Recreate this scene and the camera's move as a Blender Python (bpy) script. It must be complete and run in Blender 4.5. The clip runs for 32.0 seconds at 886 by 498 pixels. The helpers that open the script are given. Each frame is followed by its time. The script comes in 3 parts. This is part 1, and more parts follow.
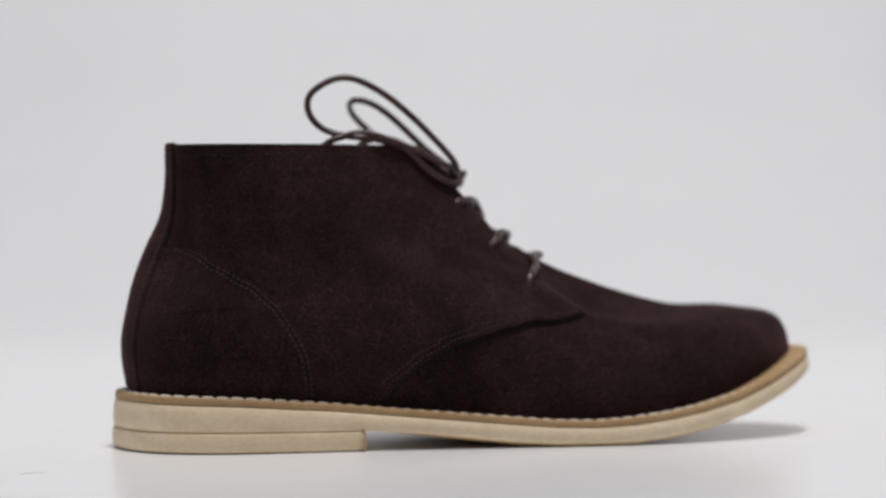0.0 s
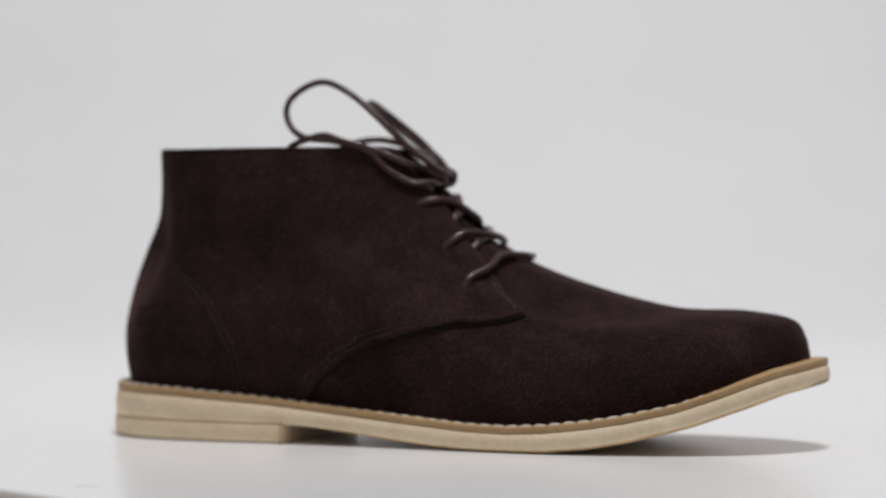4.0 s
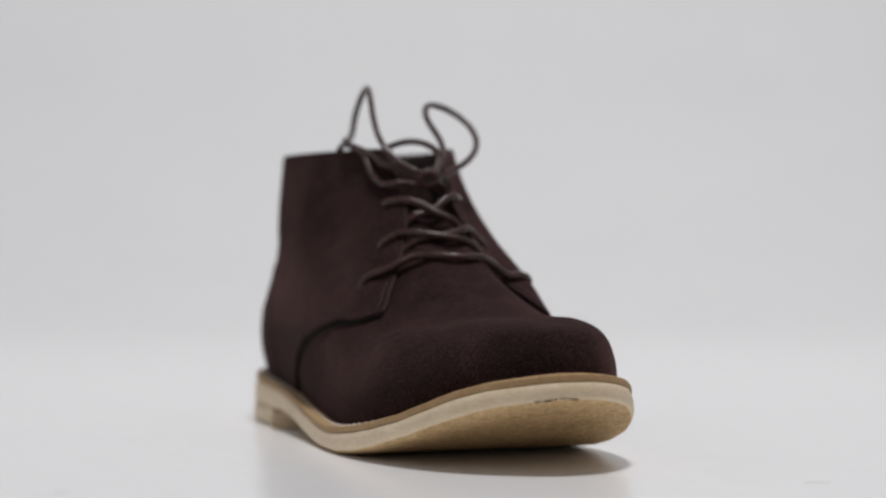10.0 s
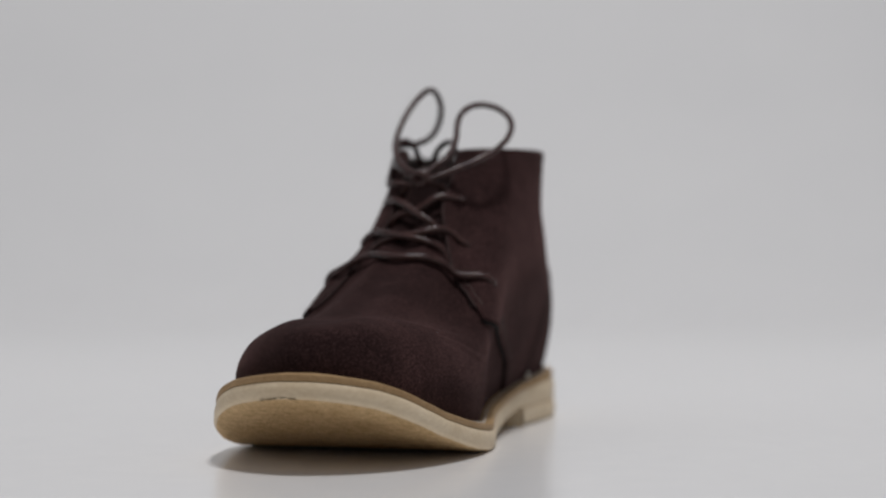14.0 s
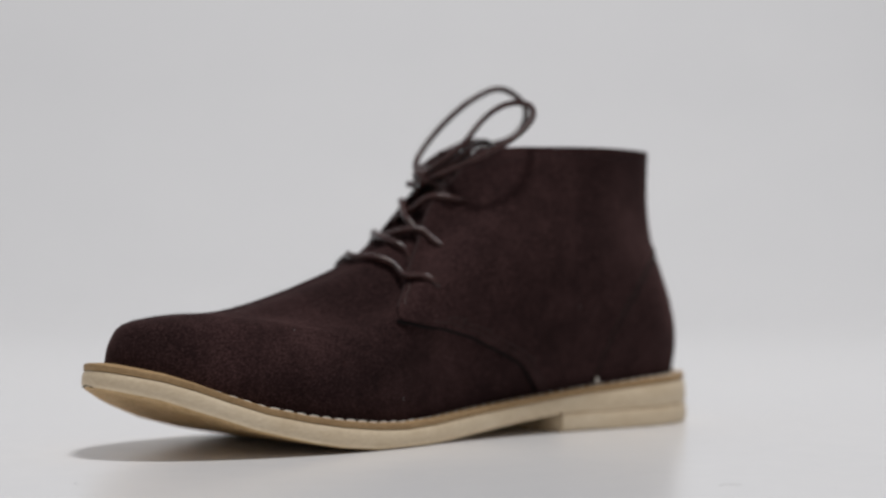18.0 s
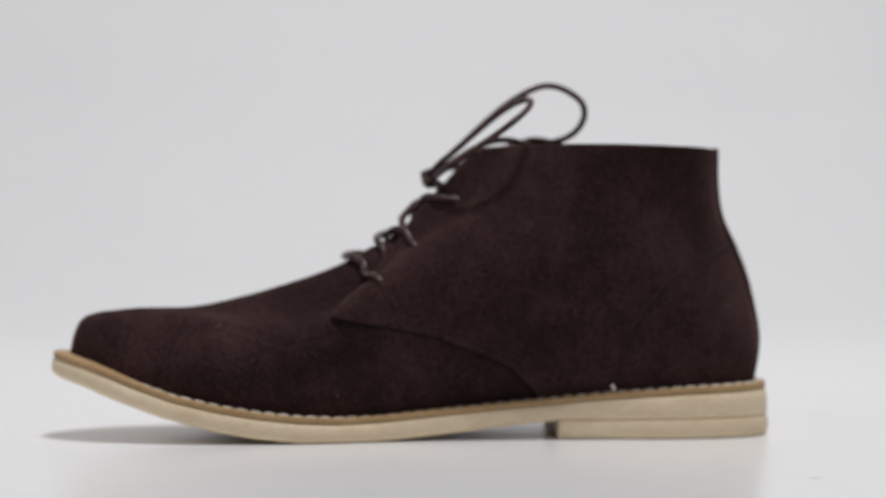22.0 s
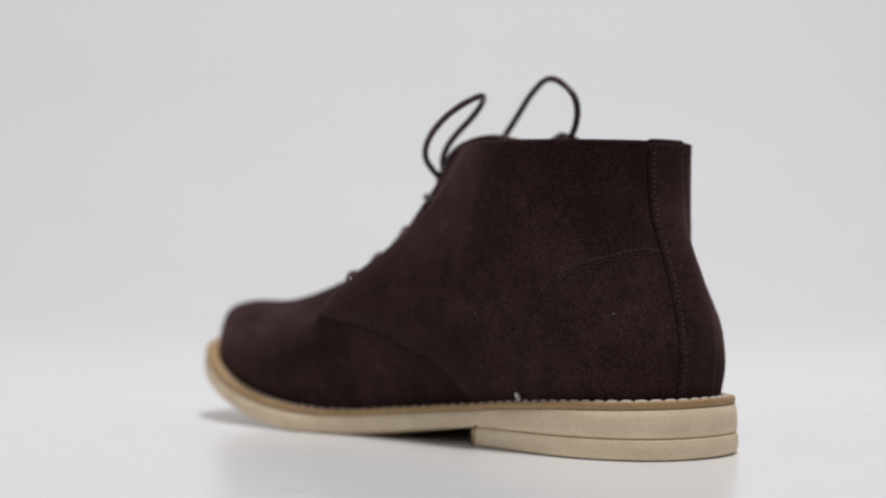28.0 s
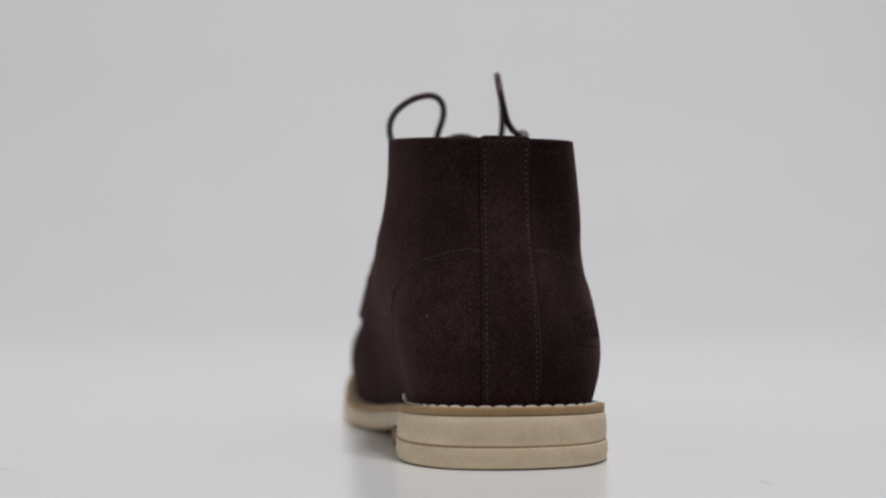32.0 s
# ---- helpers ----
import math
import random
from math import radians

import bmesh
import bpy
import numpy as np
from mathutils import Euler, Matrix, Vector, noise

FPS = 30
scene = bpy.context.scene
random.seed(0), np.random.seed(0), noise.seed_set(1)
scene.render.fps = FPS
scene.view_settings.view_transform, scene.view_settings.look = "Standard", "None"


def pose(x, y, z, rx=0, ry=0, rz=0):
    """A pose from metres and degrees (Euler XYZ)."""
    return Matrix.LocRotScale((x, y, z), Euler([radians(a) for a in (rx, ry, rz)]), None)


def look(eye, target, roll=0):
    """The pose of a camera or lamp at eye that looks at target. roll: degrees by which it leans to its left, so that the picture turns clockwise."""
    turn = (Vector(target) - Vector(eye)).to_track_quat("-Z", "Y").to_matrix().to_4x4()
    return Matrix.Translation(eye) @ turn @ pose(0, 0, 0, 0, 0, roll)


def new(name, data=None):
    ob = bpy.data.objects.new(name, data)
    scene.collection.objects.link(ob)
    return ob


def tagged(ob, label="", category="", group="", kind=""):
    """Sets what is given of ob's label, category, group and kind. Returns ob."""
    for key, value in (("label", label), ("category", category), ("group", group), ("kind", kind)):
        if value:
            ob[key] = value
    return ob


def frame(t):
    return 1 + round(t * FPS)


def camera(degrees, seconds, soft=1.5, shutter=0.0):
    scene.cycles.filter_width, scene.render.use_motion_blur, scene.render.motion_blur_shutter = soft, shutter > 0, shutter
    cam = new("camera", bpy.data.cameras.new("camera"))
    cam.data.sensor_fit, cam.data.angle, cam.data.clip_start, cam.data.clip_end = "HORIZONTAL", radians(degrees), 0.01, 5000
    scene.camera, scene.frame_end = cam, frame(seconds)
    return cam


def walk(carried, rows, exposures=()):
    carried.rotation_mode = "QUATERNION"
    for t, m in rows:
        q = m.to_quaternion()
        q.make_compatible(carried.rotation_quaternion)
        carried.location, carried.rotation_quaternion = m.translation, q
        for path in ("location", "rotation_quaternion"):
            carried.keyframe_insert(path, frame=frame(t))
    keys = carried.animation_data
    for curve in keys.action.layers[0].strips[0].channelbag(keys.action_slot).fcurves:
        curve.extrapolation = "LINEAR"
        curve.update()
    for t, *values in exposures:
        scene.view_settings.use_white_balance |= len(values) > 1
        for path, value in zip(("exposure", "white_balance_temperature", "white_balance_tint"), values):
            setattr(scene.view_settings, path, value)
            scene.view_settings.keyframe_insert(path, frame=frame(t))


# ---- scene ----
cam = camera(22.423, 32.0, soft=2.3)
cam.data.dof.use_dof = True
cam.data.dof.focus_distance = 0.832
cam.data.dof.aperture_fstop = 5.8
VIEW = pose(0, -0.9488, 0.0878, 89.48, 0, -0.031)
walk(cam, [(0.0, VIEW), (32.0, VIEW)], exposures=[
    (0.0, -0.14), (3.0, -0.17), (7.0, -0.13), (9.0, -0.12), (10.0, -0.26), (11.0, -0.40), (12.0, -0.50), (14.0, -0.54), (16.5, -0.60), (17.0, -0.56), (18.0, -0.35),
    (20.0, -0.31), (22.0, -0.16), (23.0, -0.18), (25.0, -0.19), (28.0, -0.14), (29.0, -0.14), (30.0, -0.21), (31.0, -0.32), (32.0, -0.42)])

# ---- world and light ----
world = bpy.data.worlds.new("studio")
scene.world = world
world.use_nodes = True
bg = world.node_tree.nodes["Background"]
bg.inputs["Color"].default_value = (0.955, 0.953, 1.0, 1)
bg.inputs["Strength"].default_value = 0.28


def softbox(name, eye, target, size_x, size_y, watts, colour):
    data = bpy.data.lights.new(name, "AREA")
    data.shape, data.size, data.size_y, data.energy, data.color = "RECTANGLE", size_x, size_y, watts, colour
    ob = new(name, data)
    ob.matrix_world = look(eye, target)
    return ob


softbox("overhead_softbox", (0.2, -0.24, 2.4), (-0.1, 1.6, 0.25), 0.39, 0.39, 56.0, (1.0, 0.985, 0.99))
# added fill lamp to the left, out of view, for no known source
softbox("side_fill", (-1.7, -0.55, 0.9), (0.0, 0.0, 0.1), 1.0, 1.0, 2.2, (0.97, 0.98, 1.0))


# ---- materials ----
def material(name, colour, rough=0.6, metal=0.0, spec=0.5):
    m = bpy.data.materials.new(name)
    m.use_nodes = True
    b = m.node_tree.nodes["Principled BSDF"]
    b.inputs["Base Color"].default_value = (*colour, 1)
    b.inputs["Roughness"].default_value = rough
    b.inputs["Metallic"].default_value = metal
    b.inputs["Specular IOR Level"].default_value = spec
    return m, m.node_tree, b


def vary(tree, b, dark, light, scales, bump=0.0, bump_scale=400.0, low=0.35, high=0.65, stretch=(1, 1, 1)):
    """Mixes two colours by noise at several scales, and adds a fine relief."""
    n, l = tree.nodes, tree.links
    source = n.new("ShaderNodeTexCoord")
    coord = n.new("ShaderNodeMapping")
    coord.inputs["Scale"].default_value = stretch
    l.new(source.outputs["Object"], coord.inputs["Vector"])
    total = None
    for s in scales:
        t = n.new("ShaderNodeTexNoise")
        t.inputs["Scale"].default_value, t.inputs["Detail"].default_value = s, 4
        l.new(coord.outputs[0], t.inputs["Vector"])
        if total is None:
            total = t.outputs["Fac"]
        else:
            a = n.new("ShaderNodeMath")
            a.operation = "ADD"
            l.new(total, a.inputs[0]), l.new(t.outputs["Fac"], a.inputs[1])
            total = a.outputs[0]
    d = n.new("ShaderNodeMath")
    d.operation = "DIVIDE"
    d.inputs[1].default_value = len(scales)
    l.new(total, d.inputs[0])
    ramp = n.new("ShaderNodeValToRGB")
    ramp.color_ramp.elements[0].position, ramp.color_ramp.elements[0].color = low, (*dark, 1)
    ramp.color_ramp.elements[1].position, ramp.color_ramp.elements[1].color = high, (*light, 1)
    l.new(d.outputs[0], ramp.inputs[0])
    l.new(ramp.outputs[0], b.inputs["Base Color"])
    if bump:
        t = n.new("ShaderNodeTexNoise")
        t.inputs["Scale"].default_value, t.inputs["Detail"].default_value = bump_scale, 6
        l.new(coord.outputs[0], t.inputs["Vector"])
        u = n.new("ShaderNodeBump")
        u.inputs["Strength"].default_value, u.inputs["Distance"].default_value = bump, 0.001
        l.new(t.outputs["Fac"], u.inputs["Height"])
        l.new(u.outputs[0], b.inputs["Normal"])


def suede(name, depth=1.0):
    """Brushed suede: soft patches, a short nap and single lighter fibres."""
    m, tree, b = material(name, (0.02, 0.01, 0.01), 0.95, 0, 0.08)
    n, l = tree.nodes, tree.links
    coord = n.new("ShaderNodeTexCoord")

    def grain(scale, detail, rough, stretch=(1, 1, 1)):
        mp = n.new("ShaderNodeMapping")
        mp.inputs["Scale"].default_value = stretch
        l.new(coord.outputs["Object"], mp.inputs["Vector"])
        t = n.new("ShaderNodeTexNoise")
        t.inputs["Scale"].default_value, t.inputs["Detail"].default_value, t.inputs["Roughness"].default_value = scale, detail, rough
        l.new(mp.outputs[0], t.inputs["Vector"])
        return t.outputs["Fac"]

    def weigh(x, f, y=None):
        a = n.new("ShaderNodeMath")
        a.operation = "MULTIPLY_ADD"
        l.new(x, a.inputs[0])
        a.inputs[1].default_value = f
        if y is None:
            a.inputs[2].default_value = 0.0
        else:
            l.new(y, a.inputs[2])
        return a.outputs[0]

    fine = grain(1150, 3, 0.7, (0.8, 1.0, 1.25))
    total = weigh(grain(24, 3, 0.55), 0.16)
    total = weigh(grain(95, 4, 0.6), 0.15, total)
    total = weigh(fine, 0.68, total)
    ramp = n.new("ShaderNodeValToRGB")
    e = ramp.color_ramp.elements
    e[0].position, e[0].color = 0.39, (0.0105, 0.0052, 0.0052, 1)
    e[1].position, e[1].color = 0.63, (0.052, 0.0275, 0.0265, 1)
    k = e.new(0.51)
    k.color = (0.0246, 0.0121, 0.0119, 1)
    l.new(total, ramp.inputs[0])
    # the suede is a little lighter on the inner side than on the outer one
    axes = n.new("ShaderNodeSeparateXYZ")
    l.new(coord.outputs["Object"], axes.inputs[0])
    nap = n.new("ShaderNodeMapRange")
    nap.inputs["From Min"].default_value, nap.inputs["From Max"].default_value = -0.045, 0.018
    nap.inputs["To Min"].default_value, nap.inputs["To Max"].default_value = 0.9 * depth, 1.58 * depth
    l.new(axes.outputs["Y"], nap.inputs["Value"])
    # and darker towards the heel
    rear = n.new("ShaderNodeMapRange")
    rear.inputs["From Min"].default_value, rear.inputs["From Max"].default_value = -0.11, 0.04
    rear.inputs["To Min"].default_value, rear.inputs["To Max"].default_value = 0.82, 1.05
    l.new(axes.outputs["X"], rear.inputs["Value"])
    # areas where the nap was stroked the other way, with soft but plain borders
    stroke = n.new("ShaderNodeMapRange")
    stroke.inputs["From Min"].default_value, stroke.inputs["From Max"].default_value = 0.46, 0.54
    stroke.inputs["To Min"].default_value, stroke.inputs["To Max"].default_value = 0.91, 1.08
    l.new(grain(21, 1, 0.5, (1.0, 1.0, 0.7)), stroke.inputs["Value"])
    # one such area lies over the toe cap
    gap = n.new("ShaderNodeVectorMath")
    gap.operation = "DISTANCE"
    gap.inputs[1].default_value = (0.158, -0.002, 0.05)
    l.new(coord.outputs["Object"], gap.inputs[0])
    reach = n.new("ShaderNodeMath")
    reach.operation = "MULTIPLY_ADD"
    reach.inputs[1].default_value = 12.0
    l.new(gap.outputs["Value"], reach.inputs[0])
    l.new(weigh(grain(60, 2, 0.5), 0.12), reach.inputs[2])
    cap = n.new("ShaderNodeValToRGB")
    c = cap.color_ramp.elements
    c[0].position, c[0].color = 0.40, (0.40, 0.40, 0.40, 1)
    c[1].position, c[1].color = 0.74, (0.5, 0.5, 0.5, 1)
    for where, value in ((0.50, 0.49), (0.58, 0.62)):
        c.new(where).color = (value, value, value, 1)
    l.new(reach.outputs[0], cap.inputs[0])
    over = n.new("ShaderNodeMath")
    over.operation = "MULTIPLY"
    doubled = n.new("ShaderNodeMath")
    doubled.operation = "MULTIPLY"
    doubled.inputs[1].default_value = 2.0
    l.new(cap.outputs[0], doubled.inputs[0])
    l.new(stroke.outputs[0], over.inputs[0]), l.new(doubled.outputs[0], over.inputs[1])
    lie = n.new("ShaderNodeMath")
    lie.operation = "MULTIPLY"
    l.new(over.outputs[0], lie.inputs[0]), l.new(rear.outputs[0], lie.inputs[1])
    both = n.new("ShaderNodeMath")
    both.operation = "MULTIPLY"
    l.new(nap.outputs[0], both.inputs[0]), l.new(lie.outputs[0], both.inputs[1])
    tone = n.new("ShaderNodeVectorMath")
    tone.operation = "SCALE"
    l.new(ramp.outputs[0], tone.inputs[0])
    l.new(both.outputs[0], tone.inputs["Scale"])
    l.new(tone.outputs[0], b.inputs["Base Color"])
    u = n.new("ShaderNodeBump")
    u.inputs["Strength"].default_value, u.inputs["Distance"].default_value = 0.4, 0.0006
    l.new(fine, u.inputs["Height"])
    w = n.new("ShaderNodeBump")
    w.inputs["Strength"].default_value, w.inputs["Distance"].default_value = 0.25, 0.0025
    l.new(grain(62, 3, 0.5, (0.7, 1.0, 1.2)), w.inputs["Height"])
    l.new(w.outputs[0], u.inputs["Normal"])
    l.new(u.outputs[0], b.inputs["Normal"])
    b.inputs["Sheen Weight"].default_value = 0.15
    b.inputs["Sheen Roughness"].default_value = 0.4
    b.inputs["Sheen Tint"].default_value = (0.62, 0.33, 0.31, 1)
    return m


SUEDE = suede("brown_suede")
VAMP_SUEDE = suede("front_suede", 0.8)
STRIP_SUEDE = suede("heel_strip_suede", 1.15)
# darkened copy of the suede: the shade under the laces is in its colour
SHADED_TONGUE = suede("shaded_tongue_suede", 0.45)
LINING, tr, bs = material("dark_lining", (0.02, 0.012, 0.01), 0.8, 0, 0.3)
vary(tr, bs, (0.012, 0.008, 0.007), (0.03, 0.018, 0.015), (40, 300), 0.3, 900)
LACE, tr, bs = material("waxed_brown_lace", (0.03, 0.016, 0.014), 0.2, 0, 0.4)
vary(tr, bs, (0.032, 0.0135, 0.0122), (0.066, 0.030, 0.0265), (120, 700), 0.22, 1800)
CREPE, tr, bs = material("cream_rubber", (0.6, 0.48, 0.29), 0.55, 0, 0.35)
vary(tr, bs, (0.65, 0.51, 0.335), (0.835, 0.70, 0.508), (14, 70, 420), 0.13, 1200, stretch=(1, 1, 2.2))
TREAD, tr, bs = material("worn_rubber", (0.45, 0.31, 0.16), 0.75, 0, 0.25)
vary(tr, bs, (0.46, 0.295, 0.135), (0.76, 0.54, 0.295), (30, 300, 900), 0.9, 700, 0.38, 0.60)
TAN, tr, bs = material("tan_welt", (0.36, 0.23, 0.11), 0.65, 0, 0.3)
vary(tr, bs, (0.33, 0.205, 0.095), (0.48, 0.32, 0.165), (30, 200, 800), 0.3, 1500)
THREAD, tr, bs = material("white_thread", (0.75, 0.72, 0.66), 0.7, 0, 0.3)
vary(tr, bs, (0.66, 0.61, 0.53), (0.88, 0.845, 0.77), (200, 1500), 0.3, 3000)
BROWN_THREAD, tr, bs = material("brown_thread", (0.08, 0.06, 0.055), 0.6, 0, 0.4)
vary(tr, bs, (0.05, 0.035, 0.03), (0.11, 0.085, 0.075), (200, 1500), 0.2, 3000)
SEAM_THREAD, tr, bs = material("seam_thread", (0.05, 0.03, 0.03), 0.6, 0, 0.3)
vary(tr, bs, (0.019, 0.0115, 0.010), (0.046, 0.029, 0.0245), (200, 1500), 0.2, 3000)
DARK_THREAD, tr, bs = material("dark_thread", (0.012, 0.008, 0.007), 0.7, 0, 0.3)
vary(tr, bs, (0.007, 0.005, 0.004), (0.018, 0.012, 0.011), (200, 1500), 0.2, 3000)
CUT_EDGE, tr, bs = material("edge_strip", (0.05, 0.03, 0.03), 0.8, 0, 0.2)
vary(tr, bs, (0.024, 0.013, 0.0125), (0.048, 0.027, 0.0255), (90, 600), 0.4, 1800)
# near-black colour that stands for shade under overlapping panel edges
EDGE_SHADE, tr, bs = material("edge_shade", (0.004, 0.003, 0.003), 0.85, 0, 0.15)
vary(tr, bs, (0.003, 0.002, 0.002), (0.008, 0.005, 0.005), (90, 600), 0.3, 1800)
SCUFF, tr, bs = material("dark_scuff", (0.03, 0.022, 0.016), 0.8, 0, 0.2)
vary(tr, bs, (0.015, 0.011, 0.008), (0.09, 0.065, 0.04), (300, 1500), 0.3, 3000)
HAIR, tr, bs = material("grey_fibre", (0.3, 0.3, 0.3), 0.7, 0, 0.3)
vary(tr, bs, (0.25, 0.26, 0.26), (0.45, 0.45, 0.45), (200, 1500))
WOOD, tr, bs = material("pale_wood", (0.5, 0.42, 0.33), 0.5, 0, 0.4)
vary(tr, bs, (0.44, 0.36, 0.28), (0.58, 0.48, 0.38), (8, 60, 300), 0.2, 300)
WHITE, tr, bs = material("white_sheet", (0.8, 0.8, 0.8), 0.24, 0, 0.25)
vary(tr, bs, (0.785, 0.787, 0.79), (0.815, 0.815, 0.815), (6, 60), 0.05, 300)


# ---- mesh helpers ----
def part(name, bm, mat, parent=None, label="", crisp=False):
    if crisp:
        for e in bm.edges:
            if len(e.link_faces) == 2 and e.calc_face_angle() > 0.7:
                e.smooth = False
    me = bpy.data.meshes.new(name)
    bm.to_mesh(me)
    bm.free()
    for p in me.polygons:
        p.use_smooth = True
    me.materials.append(mat)
    ob = new(name, me)
    if parent is not None:
        ob.parent = parent
    if label:
        tagged(ob, label)
    return ob


def spline(points, x, closed=False):
    """Catmull-Rom through rows of points at whole parameters, taken at the parameters x."""
    p = np.asarray(points, float)
    n = len(p)
    x = np.asarray(x, float)
    i = np.floor(x).astype(int)
    if not closed:
        i = np.clip(i, 0, n - 2)
    f = (x - i)[..., None]

    def at(j):
        if closed:
            return p[np.mod(j, n)]
        q = p[np.clip(j, 0, n - 1)]
        q = np.where((j < 0)[..., None], 2 * p[0] - p[1], q)
        return np.where((j > n - 1)[..., None], 2 * p[-1] - p[-2], q)

    a, b, c, d = at(i - 1), at(i), at(i + 1), at(i + 2)
    return 0.5 * (2 * b + (c - a) * f + (2 * a - 5 * b + 4 * c - d) * f * f + (3 * b - a - 3 * c + d) * f ** 3)


# ---- the boot's form, in millimetres: x to the toe, y to the inner side, z up ----
# columns run from the toe along the outer side (1 to 8) to the heel (9) and back along the inner side
SOLE = [(164.5, -10), (156, -31), (135, -50), (100, -62.5), (58, -67), (5, -62), (-48, -56), (-102, -53.1), (-130.5, -40),
        (-140.8, -13), (-133, 13), (-103, 25.5), (-47, 22.5), (5, 26), (58, 36.5), (98, 35.6), (134.8, 26.3), (157.1, 9.9)]
COLLAR = [(-10, -8, 117), (-11, -12.3, 118), (-13, -16, 119.5), (-16, -19.5, 121), (-24, -23.4, 121.7), (-42, -30.3, 121.4),
          (-68, -36.9, 121.0), (-99, -39.4, 120.8), (-114.2, -29.3, 120.9), (-118.5, -13, 121.2), (-113, 5.5, 121.6), (-98, 19.6, 122),
          (-68, 26.2, 122.4), (-42, 19.2, 122.4), (-26.5, 7.8, 122), (-17.5, 2.8, 121.3), (-13, 1.5, 120), (-11, -3, 118)]
INSET = [7.0, 8.4, 9, 8, 7, 5.8, 6.2, 7.4, 8.0, 8.2, 8.0, 7.2, 6.4, 6.2, 6.2, 6.2, 5.6, 6.3]
# how far each column has gone inwards (first) and upwards (second) on its way from the welt to the collar
TOE = [(0, 0), (.014, .112), (.048, .196), (.145, .228), (.317, .242), (.533, .350), (.713, .490), (.868, .716), (1, 1)]
TOE_SIDE = [(0, 0), (.012, .115), (.05, .21), (.155, .258), (.336, .272), (.55, .39), (.73, .542), (.87, .76), (1, 1)]
TOE_SIDE_OUT = [(0, 0), (.018, .105), (.072, .198), (.185, .25), (.36, .272), (.56, .39), (.73, .542), (.87, .76), (1, 1)]
VAMP_SIDE = [(0, 0), (.01, .12), (.05, .22), (.16, .285), (.32, .325), (.46, .385), (.64, .535), (.82, .72), (1, 1)]
BALL = [(0, 0), (-.005, .10), (.03, .20), (.12, .27), (.27, .375), (.43, .49), (.66, .61), (.84, .78), (1, 1)]
BALL_IN = [(0, 0), (-.01, .10), (.015, .20), (.08, .27), (.21, .375), (.355, .49), (.57, .61), (.82, .78), (1, 1)]
WAIST = [(0, 0), (-.06, .11), (-.06, .22), (.03, .33), (.22, .45), (.52, .56), (.74, .69), (.9, .85), (1, 1)]
WAIST_IN = [(0, 0), (-.04, .11), (-.03, .22), (.04, .33), (.16, .45), (.34, .58), (.54, .71), (.78, .86), (1, 1)]
QUARTER = [(0, 0), (-.18, .12), (-.22, .25), (-.02, .38), (.28, .5), (.56, .62), (.78, .75), (.92, .88), (1, 1)]
QUARTER_IN = [(0, 0), (.06, .12), (.16, .25), (.32, .38), (.5, .5), (.67, .62), (.83, .75), (.95, .88), (1, 1)]
HEEL_SIDE = [(0, 0), (-.36, .12), (-.44, .23), (-.2, .35), (.3, .47), (.78, .58), (.97, .71), (1.03, .85), (1, 1)]
HEEL_EDGE = [(0, 0), (-.17, .12), (-.16, .22), (0, .33), (.36, .45), (.88, .575), (1.09, .71), (1.07, .85), (1, 1)]
HEEL_EDGE_IN = [(0, 0), (-.17, .12), (-.14, .22), (.05, .33), (.32, .45), (.66, .575), (.93, .71), (1.03, .85), (1, 1)]
HEEL = [(0, 0), (-.16, .12), (-.21, .22), (-.11, .33), (.08, .45), (.41, .575), (.845, .71), (1.0, .85), (1, 1)]
KINDS = [TOE, None, TOE_SIDE_OUT, VAMP_SIDE, BALL, WAIST, QUARTER, HEEL_SIDE, HEEL_EDGE, HEEL]
KINDS_IN = [TOE, None, TOE_SIDE, VAMP_SIDE, BALL_IN, WAIST_IN, QUARTER_IN, HEEL_SIDE, HEEL_EDGE_IN, HEEL]
# columns that swell out half-way up, in mm
SWELL = {6: 2.0, 7: 1.0}
# columns that bow in and out: height, mm outwards
BOW = {2: ((0, .08, .2, .28, .45, .7, 1), (0, 1.8, .5, -.9, -1.1, -.5, 0)),
       3: ((0, .08, .2, .3, .45, .7, 1), (0, 2.2, .8, -1.0, -2.0, -1.2, 0)),
       4: ((0, .1, .2, .3, .45, .65, 1), (0, .8, -.3, -1.8, -2.6, -1.6, 0)),
       5: ((0, .3, .45, .6, .8, 1), (0, -.6, -1.5, -1.4, -.4, 0)),
       6: ((0, .5, .62, .75, .88, 1), (0, 0, .9, 1.5, 1.2, 0)),
       7: ((0, .12, .25, .36, .47, .6, .72, .86, 1), (0, .2, -.3, -1.1, -1.1, .5, 1.7, 1.3, 0)),
       8: ((0, .12, .25, .36, .46, .58, .68, .8, 1), (0, 0, -.6, -1.6, -2.2, -1.7, -.9, -.1, 0)),
       10: ((0, .3, .45, .6, .73, .88, 1), (0, -.4, -.9, -.6, .3, .5, 0)),
       11: ((0, .15, .3, .45, .6, .72, .88, 1), (0, 4.0, 5.9, 3.6, -.6, -2.4, -1.6, 0)),
       12: ((0, .15, .3, .5, .62, .75, .88, 1), (0, 4.6, 7.4, 8.1, 6.2, 2.4, .5, 0)),
       13: ((0, .2, .4, .55, .7, .85, 1), (0, 4.2, 8.6, 9.2, 5.2, 1.4, 0)),
       14: ((0, .1, .2, .3, .5, .62, .75, 1), (0, 3.0, 4.6, 5.4, 5.2, 3.2, .6, 0)),
       15: ((0, .08, .2, .3, .5, .7, 1), (0, 3.4, 3.4, 1.4, .4, 0, 0)),
       16: ((0, .08, .18, .28, .5, 1), (0, .2, -.6, -1.4, -.8, 0))}
NCOL = 18


